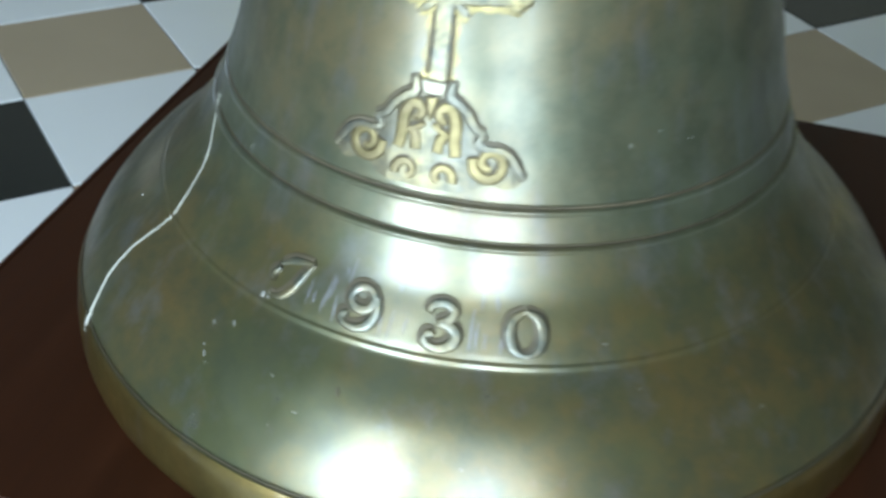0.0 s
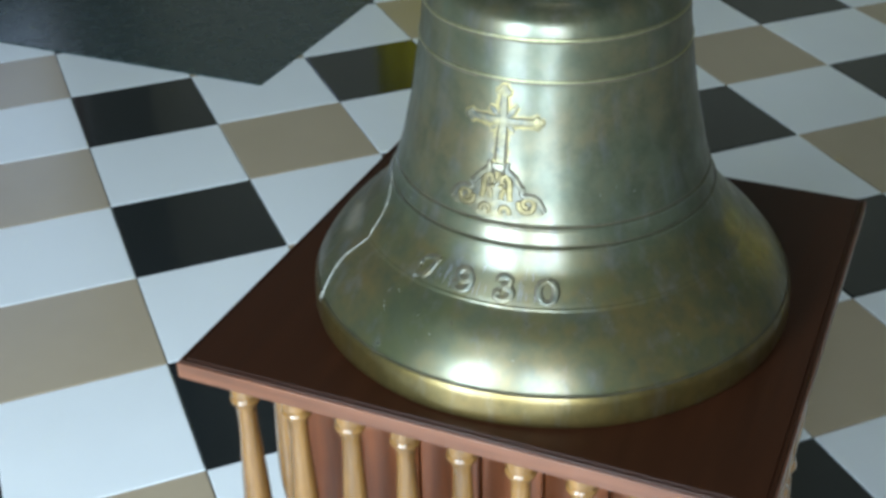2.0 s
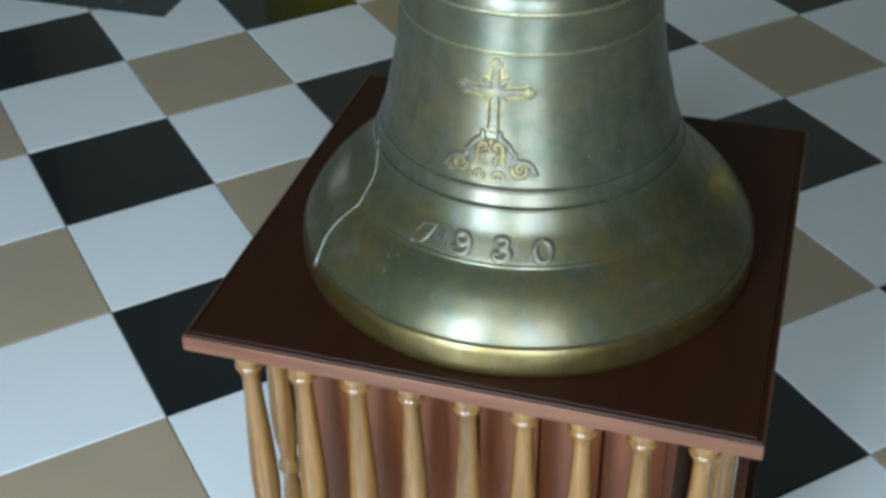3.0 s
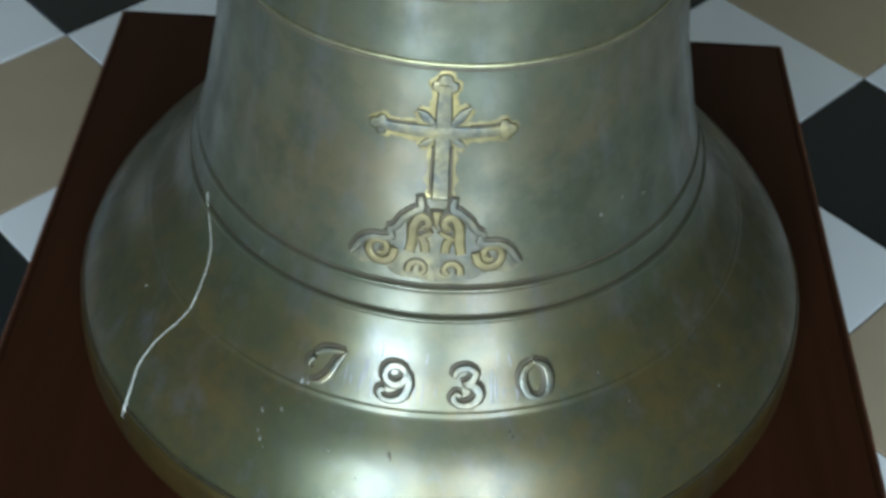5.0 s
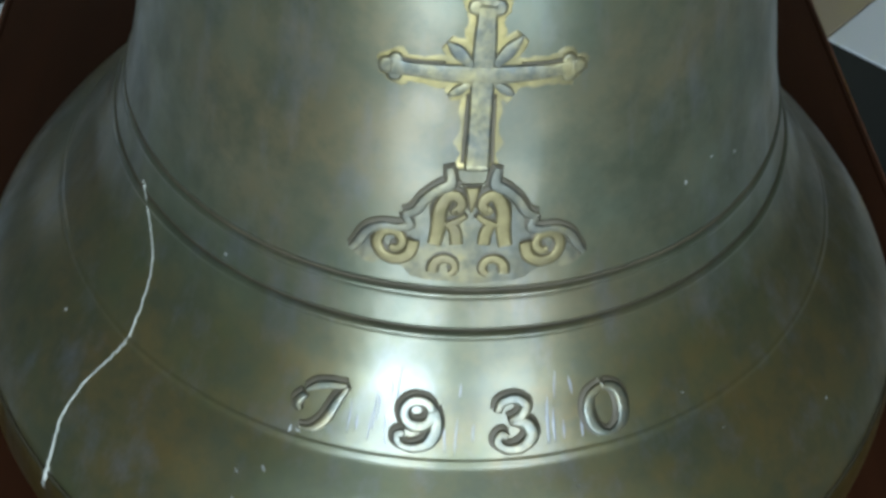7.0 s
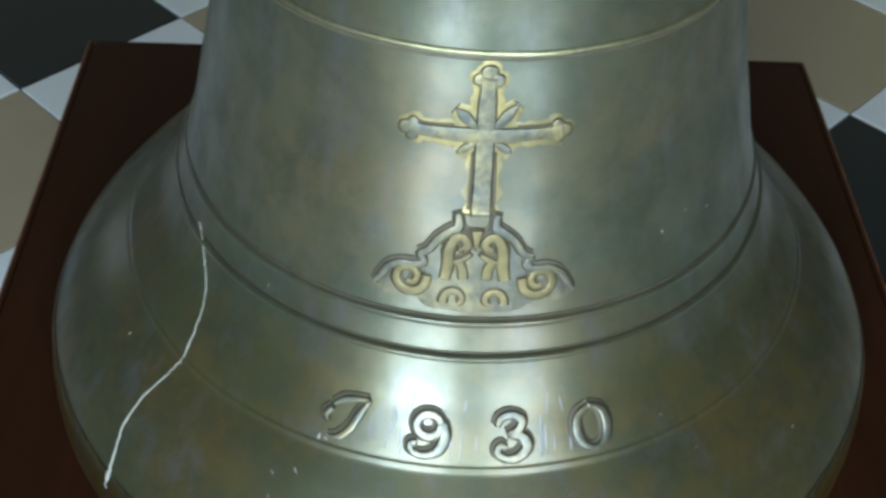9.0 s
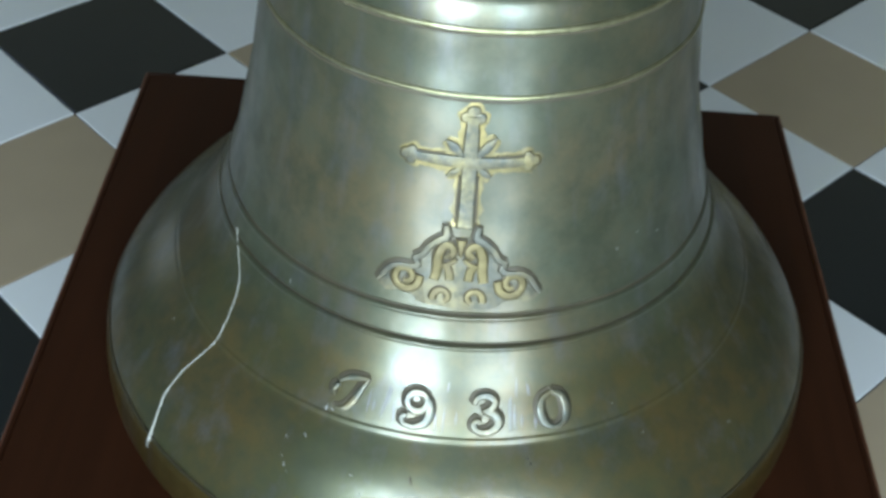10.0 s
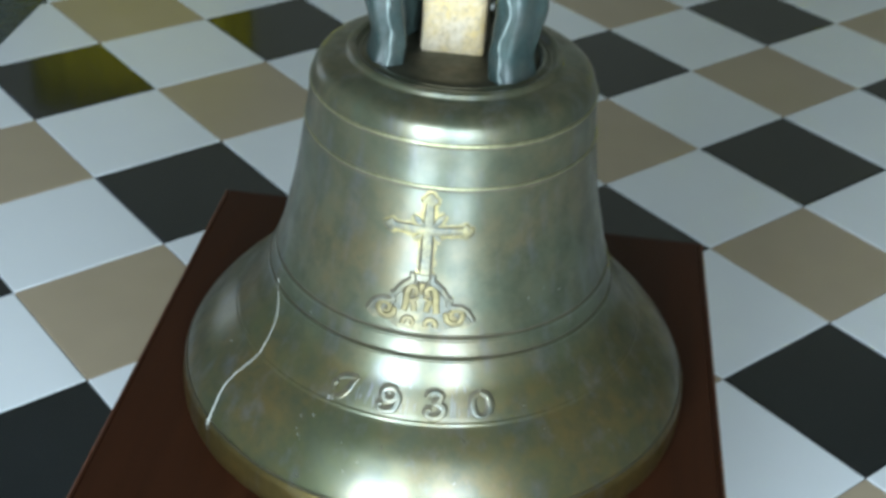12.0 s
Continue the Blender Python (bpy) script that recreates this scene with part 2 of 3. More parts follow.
wall("wall_south", [((X0 - W, Y0 - W, 0), (DOOR_L, Y0, H)), ((DOOR_R, Y0 - W, 0), (X1 + W, Y0, H)), ((DOOR_L, Y0 - W, DOOR_H), (DOOR_R, Y0, H))],
     M["plaster"], "cream plastered wall with a tall doorway")
wall("wall_west", [((X0 - W, Y0, 0), (X0, SIDE_Y0, H)), ((X0 - W, SIDE_Y1, 0), (X0, Y1, H)), ((X0 - W, SIDE_Y0, 0), (X0, SIDE_Y1, SIDE_LO)), ((X0 - W, SIDE_Y0, SIDE_HI), (X0, SIDE_Y1, H))], M["tan"], "dull plastered wall with a side window")
pieces, x = [], X0 - W
for wx, half, sill, head, _ in WINDOWS:
    pieces += [((x, Y1, 0), (wx - half, Y1 + W, H)), ((wx - half, Y1, 0), (wx + half, Y1 + W, sill)), ((wx - half, Y1, head), (wx + half, Y1 + W, H))]
    x = wx + half
wall("wall_north", pieces + [((x, Y1, 0), (X1 + W, Y1 + W, H))], M["yellow"], "greyish plastered wall with two curtained windows")
wall("wall_east", [((X1, Y0, 0), (X1 + W, Y1, H))], M["brown"], "plain dull grey-brown plastered wall")
tagged(mesh_object("ceiling", a_box((X0 - W, Y0 - W, H), (X1 + W, Y1 + W, H + 0.15)), M["ceiling"]), "plain brown boarded ceiling", "ceiling", kind="structure")
tagged(mesh_object("ground", a_box((-60, -60, -0.5), (60, 60, -0.13)), M["ground"]), "grey paved ground outside", "ground", kind="structure")

door = tagged(empty("door_1", 0.05, DOOR_Y, 0), "tall open doorway with a dark wooden frame", "doorway", kind="structure")
for name, lo, hi in (("jamb", (DOOR_L, -0.16, 0), (DOOR_L + 0.07, -0.02, DOOR_H)), ("jamb", (DOOR_R - 0.07, -0.16, 0), (DOOR_R, -0.02, DOOR_H)),
                     ("mullion", (-0.18, -0.16, 0), (0.32, -0.02, DOOR_H - 0.07)), ("head", (DOOR_L + 0.07, -0.16, DOOR_H - 0.07), (DOOR_R - 0.07, -0.02, DOOR_H))):
    part(name, a_box((lo[0] - 0.05, lo[1], lo[2]), (hi[0] - 0.05, hi[1], hi[2]), 0.006), M["joinery"], door)
for number, (wx, half, sill, head, _) in enumerate(WINDOWS, 1):
    WH = head - sill
    win = tagged(empty("window_%d" % number, wx, Y1, sill), "small window with a dark wooden frame behind a curtain", "window", kind="structure")
    for lo, hi in (((-half, 0.04, 0), (0.04 - half, 0.10, WH)), ((half - 0.04, 0.04, 0), (half, 0.10, WH)), ((0.04 - half, 0.04, 0), (half - 0.04, 0.10, 0.04)), ((0.04 - half, 0.04, WH - 0.04), (half - 0.04, 0.10, WH))):
        part("window_frame", a_box(lo, hi, 0.004), M["joinery"], win)
win = tagged(empty("window_3", X0, SIDE_Y0, SIDE_LO), "tall side window with a dark wooden frame", "window", kind="structure")
SW, SH = SIDE_Y1 - SIDE_Y0, SIDE_HI - SIDE_LO
for lo, hi in (((-0.10, 0, 0), (-0.04, 0.05, SH)), ((-0.10, SW - 0.05, 0), (-0.04, SW, SH)), ((-0.10, SW / 2 - 0.025, 0.05), (-0.04, SW / 2 + 0.025, SH - 0.05)),
               ((-0.10, 0.05, 0), (-0.04, SW - 0.05, 0.05)), ((-0.10, 0.05, SH - 0.05), (-0.04, SW - 0.05, SH))):
    part("window_frame", a_box(lo, hi, 0.004), M["joinery"], win)

# ---------------------------------------------------------------- the dark polished field in the floor behind
tagged(mesh_object("floor_slab", a_box((X0, 1.66, -0.004), (-1.41, Y1, 0.0045), 0.001), M["slab"]), "dark polished stone field set into the chequered tiles", "floor", kind="structure")


# ---------------------------------------------------------------- the bell's stand
TOP = 0.697
stand = tagged(empty("bell_stand", 0.0025, 0, 0), "square mahogany bell stand with turned balusters and a dark top", "stand")
HX, HY = 0.2960, 0.2905
EDGE_Z = TOP - 0.021


def top_board():
    """The polished top: a flat board whose rim is set off by a shallow scored line."""
    bm = bmesh.new()
    steps = [(0.0, EDGE_Z + 0.001), (0.0, TOP - 0.0025), (0.0010, TOP - 0.0006), (0.0036, TOP - 0.0006), (0.0040, TOP - 0.0018), (0.0052, TOP - 0.0018), (0.0060, TOP)]
    loops = []
    for d, z in steps:
        loops.append([bm.verts.new((sx * (HX - d), sy * (HY - d), z)) for sx, sy in ((-1, -1), (1, -1), (1, 1), (-1, 1))])
    for a, b in zip(loops, loops[1:]):
        for k in range(4):
            bm.faces.new((a[k], a[(k + 1) % 4], b[(k + 1) % 4], b[k]))
    bm.faces.new(loops[-1])
    bm.faces.new(loops[0][::-1])
    return bm


part("tabletop", top_board(), M["top"], stand, "dark polished mahogany top")
E_ = 0.0022
for lo, hi in (((-HX - E_, -HY - E_, EDGE_Z), (HX + E_, -HY, TOP - 0.003)), ((-HX - E_, HY, EDGE_Z), (HX + E_, HY + E_, TOP - 0.003)),
               ((-HX - E_, -HY, EDGE_Z), (-HX, HY, TOP - 0.003)), ((HX, -HY, EDGE_Z), (HX + E_, HY, TOP - 0.003))):
    part("edge_band", a_box(lo, hi, 0.0007), M["edge"], stand, "lighter reddish-brown edge band")

BAL = [(0.0120, 0.0), (0.0130, 0.002), (0.0138, 0.008), (0.0147, 0.014), (0.0150, 0.0175), (0.0142, 0.0205), (0.0136, 0.0215), (0.0150, 0.0230), (0.0160, 0.0255), (0.0148, 0.0285), (0.0116, 0.0305), (0.0120, 0.0325), (0.0116, 0.0340),
       (0.0104, 0.0365), (0.0098, 0.048), (0.0102, 0.066), (0.0118, 0.095), (0.0136, 0.130), (0.0150, 0.165), (0.0158, 0.195), (0.0155, 0.220),
       (0.0140, 0.245), (0.0112, 0.268), (0.0100, 0.282), (0.0138, 0.290), (0.0142, 0.297), (0.0105, 0.304), (0.0095, 0.315), (0.0120, 0.345),
       (0.0150, 0.385), (0.0158, 0.420), (0.0140, 0.460), (0.0110, 0.490), (0.0135, 0.500), (0.0140, 0.510), (0.0115, 0.520), (0.0115, 0.536)]
bal_mesh = None


def baluster(x, y):
    global bal_mesh
    if bal_mesh is None:
        ob = part("baluster", lathe([(r, -z) for r, z in BAL][::-1], 20, closed=True), M["turned"], stand, "glossy golden-brown turned baluster", True)
        bal_mesh = ob.data
    else:
        ob = new("baluster", bal_mesh)
        ob.parent = stand
        tagged(ob, "glossy golden-brown turned baluster")
    ob.location = (x, y, EDGE_Z)
    ob.rotation_euler[2] = random.uniform(0, 6.28)


PITCH, BY, BX = 0.0602, 0.268, 0.262
for k in range(9):
    baluster(-0.2370 + PITCH * k, -BY)
    baluster(-0.2370 + PITCH * k, BY)
for k in range(9):
    baluster(-BX + 0.0001 * k, -0.2085 + 0.0521 * k) if 0 < k < 8 else None
    baluster(BX + 0.0001 * k, -0.2085 + 0.0521 * k) if 0 < k < 8 else None
PX, PY = 0.205, 0.205
for k in range(6):
    x = -PX + k * 2 * PX / 6
    for y in (-PY, PY):
        part("panel_board", a_box((x + 0.001, y - 0.009, 0.12), (x + 2 * PX / 6 - 0.001, y + 0.009, EDGE_Z - 0.001), 0.0025), M["panel"], stand, "polished red-brown board behind the balusters")
        part("panel_board", a_box((y - 0.009, x + 0.011, 0.12), (y + 0.009, x + 2 * PX / 6 - (0.011 if k == 5 else 0.001), EDGE_Z - 0.001), 0.0025), M["panel"], stand, "polished red-brown board behind the balusters")
part("base_board", a_box((-0.295, -0.288, 0.10), (0.295, 0.288, EDGE_Z - 0.536), 0.004), M["edge"], stand)
part("base_frame", a_box((-0.31, -0.30, 0.0), (0.31, 0.30, 0.10), 0.008), M["top"], stand)


# ---------------------------------------------------------------- the bell
AX, AY = 0.0060, -0.019
bell = tagged(empty("church_bell", AX, AY, TOP), "old bronze church bell with raised cross and year on a stand", "bell")
# outline of the bell from the mouth upwards: radius, height over the stand
OUT = [(0.2490, 0.000), (0.2520, 0.003), (0.2529, 0.009), (0.2525, 0.021), (0.2510, 0.033), (0.2481, 0.040), (0.2436, 0.048), (0.2374, 0.057),
       (0.2302, 0.066), (0.2222, 0.0750), (0.2138, 0.0830), (0.2057, 0.0900), (0.1983, 0.0965), (0.1955, 0.1005), (0.1870, 0.1110), (0.1782, 0.1220), (0.1727, 0.1315), (0.1675, 0.1425), (0.1642, 0.1490),
       (0.1588, 0.1640), (0.1532, 0.183), (0.1488, 0.203), (0.1440, 0.223), (0.1400, 0.243), (0.1370, 0.263), (0.1340, 0.283),
       (0.1325, 0.294), (0.1302, 0.313), (0.1287, 0.331), (0.1270, 0.341), (0.1235, 0.349), (0.1170, 0.3545), (0.1080, 0.3575), (0.0980, 0.3590)]
SEG = [math.hypot(b[0] - a[0], b[1] - a[1]) for a, b in zip(OUT, OUT[1:])]
ARC = [0.0]
for d in SEG:
    ARC.append(ARC[-1] + d)


def outline(s):
    """Radius and height at the length s along the outline: a smooth curve through its corners."""
    s = min(max(s, 0.0), ARC[-1] - 1e-6)
    k = max(i for i in range(len(ARC) - 1) if ARC[i] <= s)
    t = (s - ARC[k]) / SEG[k]
    p = [OUT[min(max(k + d, 0), len(OUT) - 1)] for d in (-1, 0, 1, 2)]
    return tuple(0.5 * (2 * p[1][c] + (p[2][c] - p[0][c]) * t + (2 * p[0][c] - 5 * p[1][c] + 4 * p[2][c] - p[3][c]) * t * t
                        + (3 * p[1][c] - p[0][c] - 3 * p[2][c] + p[3][c]) * t ** 3) for c in (0, 1))


def arc_at(z):
    lo, hi = 0.0, ARC[-1]
    for _ in range(40):
        mid = (lo + hi) / 2
        lo, hi = (mid, hi) if outline(mid)[1] < z else (lo, mid)
    return lo


def skin(angle, s, h=0.0):
    """The place on the bell at an angle (radians, from the front, positive to the right), a length along the outline and a height over the metal."""
    r, z = outline(s)
    ra, za = outline(s - 0.002)
    rb, zb = outline(s + 0.002)
    n = Vector((zb - za, ra - rb)).normalized()
    r, z = r + n.x * h, z + n.y * h
    return Vector((r * math.sin(angle), -r * math.cos(angle), z))


def uneven(p):
    """The slight unevenness of the casting."""
    k = noise.noise(p * 9.0) * 0.0009 + noise.noise(p * 45.0) * 0.00022
    d = Vector((p.x, p.y, 0))
    return p + d.normalized() * k if d.length > 0.02 else p


# small mouldings along the outline: height over the stand, half-width, depth (below zero: a groove)
MOULD = [(0.0365, 0.0016, -0.0022), (0.0970, 0.0020, 0.0006), (0.1455, 0.0010, -0.0014), (0.1430, 0.0013, 0.0007), (0.1627, 0.0010, -0.0014), (0.1602, 0.0013, 0.0007)]
MOULD = [(arc_at(z), w, d) for z, w, d in MOULD]


def bell_body():
    ss = [ARC[-1] * k / 150 for k in range(151)]
    for s, w, d in MOULD:
        ss = [a for a in ss if abs(a - s) > 2.4 * w] + [s + w * t for t in (-2, -1.4, -1, -0.6, -0.3, 0, 0.3, 0.6, 1, 1.4, 2)]
    prof = []
    for s in sorted(ss):
        h = sum(d * math.exp(-((s - c) / w) ** 2 * 1.6) for c, w, d in MOULD)
        p = skin(math.pi / 2, s, h)
        prof.append((p.x, p.z))
    top = [(0.0965, 0.3600), (0.0962, 0.3625), (0.0940, 0.3645), (0.0905, 0.3648), (0.0880, 0.3632), (0.0872, 0.3600), (0.0855, 0.3588), (0.0830, 0.3592),
           (0.0812, 0.3612), (0.0790, 0.3620), (0.0765, 0.3612), (0.0750, 0.3585), (0.0700, 0.3575), (0.0400, 0.3575), (0.0010, 0.3575)]
    inside = [(0.180, 0.0), (0.185, 0.010)]
    prof = inside[::-1][:1] + [(0.186, 0.0005)] + prof + top

    return lathe(prof, 224, uneven)


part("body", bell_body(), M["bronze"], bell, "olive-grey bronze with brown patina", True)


def rim_band():
    """The bare yellowish strip at the mouth, below the groove."""
    s1 = arc_at(0.0350)
    prof = [(lambda p: (p.x, p.z))(skin(math.pi / 2, 0.001 + (s1 - 0.001) * k / 10, 0.0009 if 0 < k < 10 else 0.0)) for k in range(11)]
    return lathe(prof, 224, uneven)


part("rim_band", rim_band(), M["rim"], bell, "bare yellowish bronze rim", True)


def ring_line(z, w):
    s = arc_at(z)
    prof = []
    for k in range(9):
        t = -1 + k / 4
        p = skin(math.pi / 2, s + t * w, 0.0013 * math.sqrt(max(0, 1 - t * t)) - 0.0002)
        prof.append((p.x, p.z))

    def warp(p):
        d = Vector((p.x, p.y, 0)).normalized()
        p = uneven(p)
        return p + Vector((0, 0, noise.noise(p * 20) * 0.0005)) + d * noise.noise(p * 70) * 0.0003

    return lathe(prof, 192, warp)


part("moulding_line", ring_line(0.2960, 0.0016), M["line"], bell, "thin rubbed yellow line", True)
part("moulding_line", ring_line(0.3335, 0.0016), M["line"], bell, "thin rubbed yellow line", True)


def dark_ring(z, w, deep):
    s = arc_at(z)
    prof = [(lambda p: (p.x, p.z))(skin(math.pi / 2, s + t * w, -deep * (1 - t * t * 0.8))) for t in (-1, -0.5, 0, 0.5, 1)]
    return lathe(prof, 224, uneven)


# the last two have no groove: painted shadow below the moulding lines
for z, deep in ((0.1455, 0.0010), (0.1627, 0.0010), (0.0365, 0.0012), (0.2931, -0.0002), (0.3308, -0.0002)):
    part("groove", dark_ring(z, 0.0007, deep), M["grime_shade"], bell, "dark grimy ring line with painted shade", True)


def smooth_path(pts, n):
    """Points (u, w, half-width) along a smooth curve through the given ones."""
    out = []
    for k in range(len(pts) - 1):
        p = [pts[min(max(k + d, 0), len(pts) - 1)] for d in (-1, 0, 1, 2)]
        for i in range(n):
            t = i / n
            out.append(tuple(0.5 * (2 * p[1][c] + (p[2][c] - p[0][c]) * t + (2 * p[0][c] - 5 * p[1][c] + 4 * p[2][c] - p[3][c]) * t * t
                                    + (3 * p[1][c] - p[0][c] - 3 * p[2][c] + p[3][c]) * t ** 3) for c in range(3)))
    out.append(tuple(pts[-1]))
    return out


def on_bell(u, w, h, place):
    """millimetres across and up from a place (angle, arc length, local radius) on the bell."""
    angle, s, r = place
    return uneven(skin(angle + u * 0.001 / r, s + w * 0.001, h * 0.001))


def stroke(bm, pts, place, high, n=6, flat=0.35):
    """A raised, rounded ridge along a curve of (across, up, half-width), in millimetres."""
    path = smooth_path(pts, n)
    cross = [(-1.0, -0.25), (-0.93, 0.5), (-0.55 - flat * 0.35, 0.92), (-flat * 0.85, 1.0), (flat * 0.85, 1.0), (0.55 + flat * 0.35, 0.92), (0.93, 0.5), (1.0, -0.25)]
    rows = []
    for i, (u, w, hw) in enumerate(path):
        a, b = path[max(i - 1, 0)], path[min(i + 1, len(path) - 1)]
        d = Vector((b[0] - a[0], b[1] - a[1]))
        d = d.normalized() if d.length > 1e-6 else Vector((1, 0))
        nrm = Vector((-d.y, d.x))
        rows.append([bm.verts.new(on_bell(u + nrm.x * c * hw, w + nrm.y * c * hw, high * min(1.0, 0.35 + hw / 1.6) * k, place)) for c, k in cross])
    for a, b in zip(rows, rows[1:]):
        for k in range(len(cross) - 1):
            bm.faces.new((a[k], a[k + 1], b[k + 1], b[k]))
    bm.faces.new(rows[0])
    bm.faces.new(rows[-1][::-1])


def lobe(bm, u, w, rad, place, high, ragged=0.10):
    """A low flat-topped boss on the bell, with an uneven outline."""
    edge = [rad * (1 + ragged * noise.noise(Vector((u, w, 0)) * 0.7 + 1.3 * Vector((math.cos(i * math.pi / 8), math.sin(i * math.pi / 8), 0)))) for i in range(16)]
    rings = []
    for f, k in ((1.0, -0.25), (0.97, 0.60), (0.90, 1.0), (0.5, 1.0)):
        rings.append([bm.verts.new(on_bell(u + edge[i] * f * math.cos(math.pi * i / 8), w + edge[i] * f * math.sin(math.pi * i / 8), high * k, place)) for i in range(16)])
    for a, c in zip(rings, rings[1:]):
        for i in range(16):
            bm.faces.new((a[i], a[(i + 1) % 16], c[(i + 1) % 16], c[i]))
    bm.faces.new(rings[-1])


LOBES = [(-35.6, 0.7, 3.7), (-32.4, 3.6, 3.0), (-32.6, -2.4, 3.2), (35.6, 1.7, 3.7), (32.2, 4.8, 3.0), (32.6, -1.4, 3.2), (0.2, 30.6, 4.4), (-4.0, 27.0, 3.4), (4.2, 27.0, 3.4)]


def spiral(cu, cw, r0, r1, a0, turns, hw0, hw1, n=12):
    """Control points of a scroll from radius r0 to r1 about a middle; angles in degrees."""
    out = []
    for k in range(n):
        t = k / (n - 1)
        a, r = radians(a0 + 360 * turns * t), r0 + (r1 - r0) * t
        out.append((cu + r * math.cos(a), cw + r * math.sin(a), hw0 + (hw1 - hw0) * t))
    return out


def mirrored(pts):
    return [(-u, w, h) for u, w, h in pts]


def plate(bm, pts, place, high):
    """A flat raised field inside an outline of (across, up)."""
    top = [bm.verts.new(on_bell(u, w, high, place)) for u, w in pts]
    low = [bm.verts.new(on_bell(u, w, -0.3, place)) for u, w in pts]
    for k in range(len(pts)):
        j = (k + 1) % len(pts)
        bm.faces.new((low[k], low[j], top[j], top[k]))
    f = bm.faces.new(top)
    bmesh.ops.triangulate(bm, faces=[f])


CROSS = (radians(-0.6), arc_at(0.2565), 0.1385)
BASE = (radians(-1.0), arc_at(0.1785), 0.1545)


def cross_strokes():
    """The cross: flat bars with trefoil ends, and four leaf-shaped rays."""
    return [
        [(0, -41, 5.0), (0, -20, 4.6), (0, 0, 4.8), (0, 14, 4.6), (0, 22, 4.0), (0, 28, 4.4)],
        [(-34, 0.8, 3.9), (-26, 0.4, 3.2), (-14, 0.2, 3.8), (0, 0, 4.2), (14, 0.4, 3.8), (26, 1.0, 3.2), (34, 1.5, 3.9)],
        [(-14.0, 12.5, 0.4), (-9.5, 9.0, 2.9), (-4, 3.5, 1.6)], [(14.0, 15.5, 0.5), (9.5, 10.5, 2.9), (4, 4, 1.6)],
        [(-12.5, -9.5, 0.5), (-9, -7.0, 2.2), (-4, -3, 1.2)], [(12.0, -8.5, 0.5), (9, -6.5, 2.2), (4, -3, 1.2)],
    ]


def base_strokes():
    """The scrolled foot of the cross: half of it, to be mirrored."""
    half = [
        [(-10, 40, 1.4), (-9.0, 35.5, 1.9), (-9.6, 32, 2.2), (-14, 29.5, 2.0), (-19, 25, 1.9), (-22.5, 19.5, 1.8), (-27, 17, 1.6)],
        [(-27, 17, 1.4), (-24.5, 12.5, 1.8), (-29, 10.5, 1.6), (-36, 10, 1.7), (-41.5, 6.5, 1.8), (-44.5, 1.5, 1.7), (-47.5, -2.8, 1.2)],
        spiral(-31.0, 3.6, 8.8, 2.4, 15, -1.35, 2.2, 1.4),
        spiral(-9.6, 20.8, 5.6, 1.9, 250, 0.0, 1.0, 1.0)[:1] + [(-14.4, 4.6, 2.4), (-13.2, 12, 2.6), (-13.0, 20.0, 2.5), (-10.6, 26.2, 2.3), (-6.8, 27.4, 2.1), (-4.2, 24.2, 1.9), (-6.0, 20.8, 1.8), (-8.2, 21.8, 1.4)],
        [(-9.6, 15.6, 1.6), (-6.4, 11.6, 2.2), (-5.4, 5.4, 2.2)], [(-10.5, 14.0, 1.2), (-6, 16.0, 1.3), (-2.0, 19.0, 1.1)],
        spiral(-8.8, -5.8, 5.8, 2.6, 200, -0.72, 1.9, 1.3, 9),
    ]
    half[3] = half[3][1:]
    return half


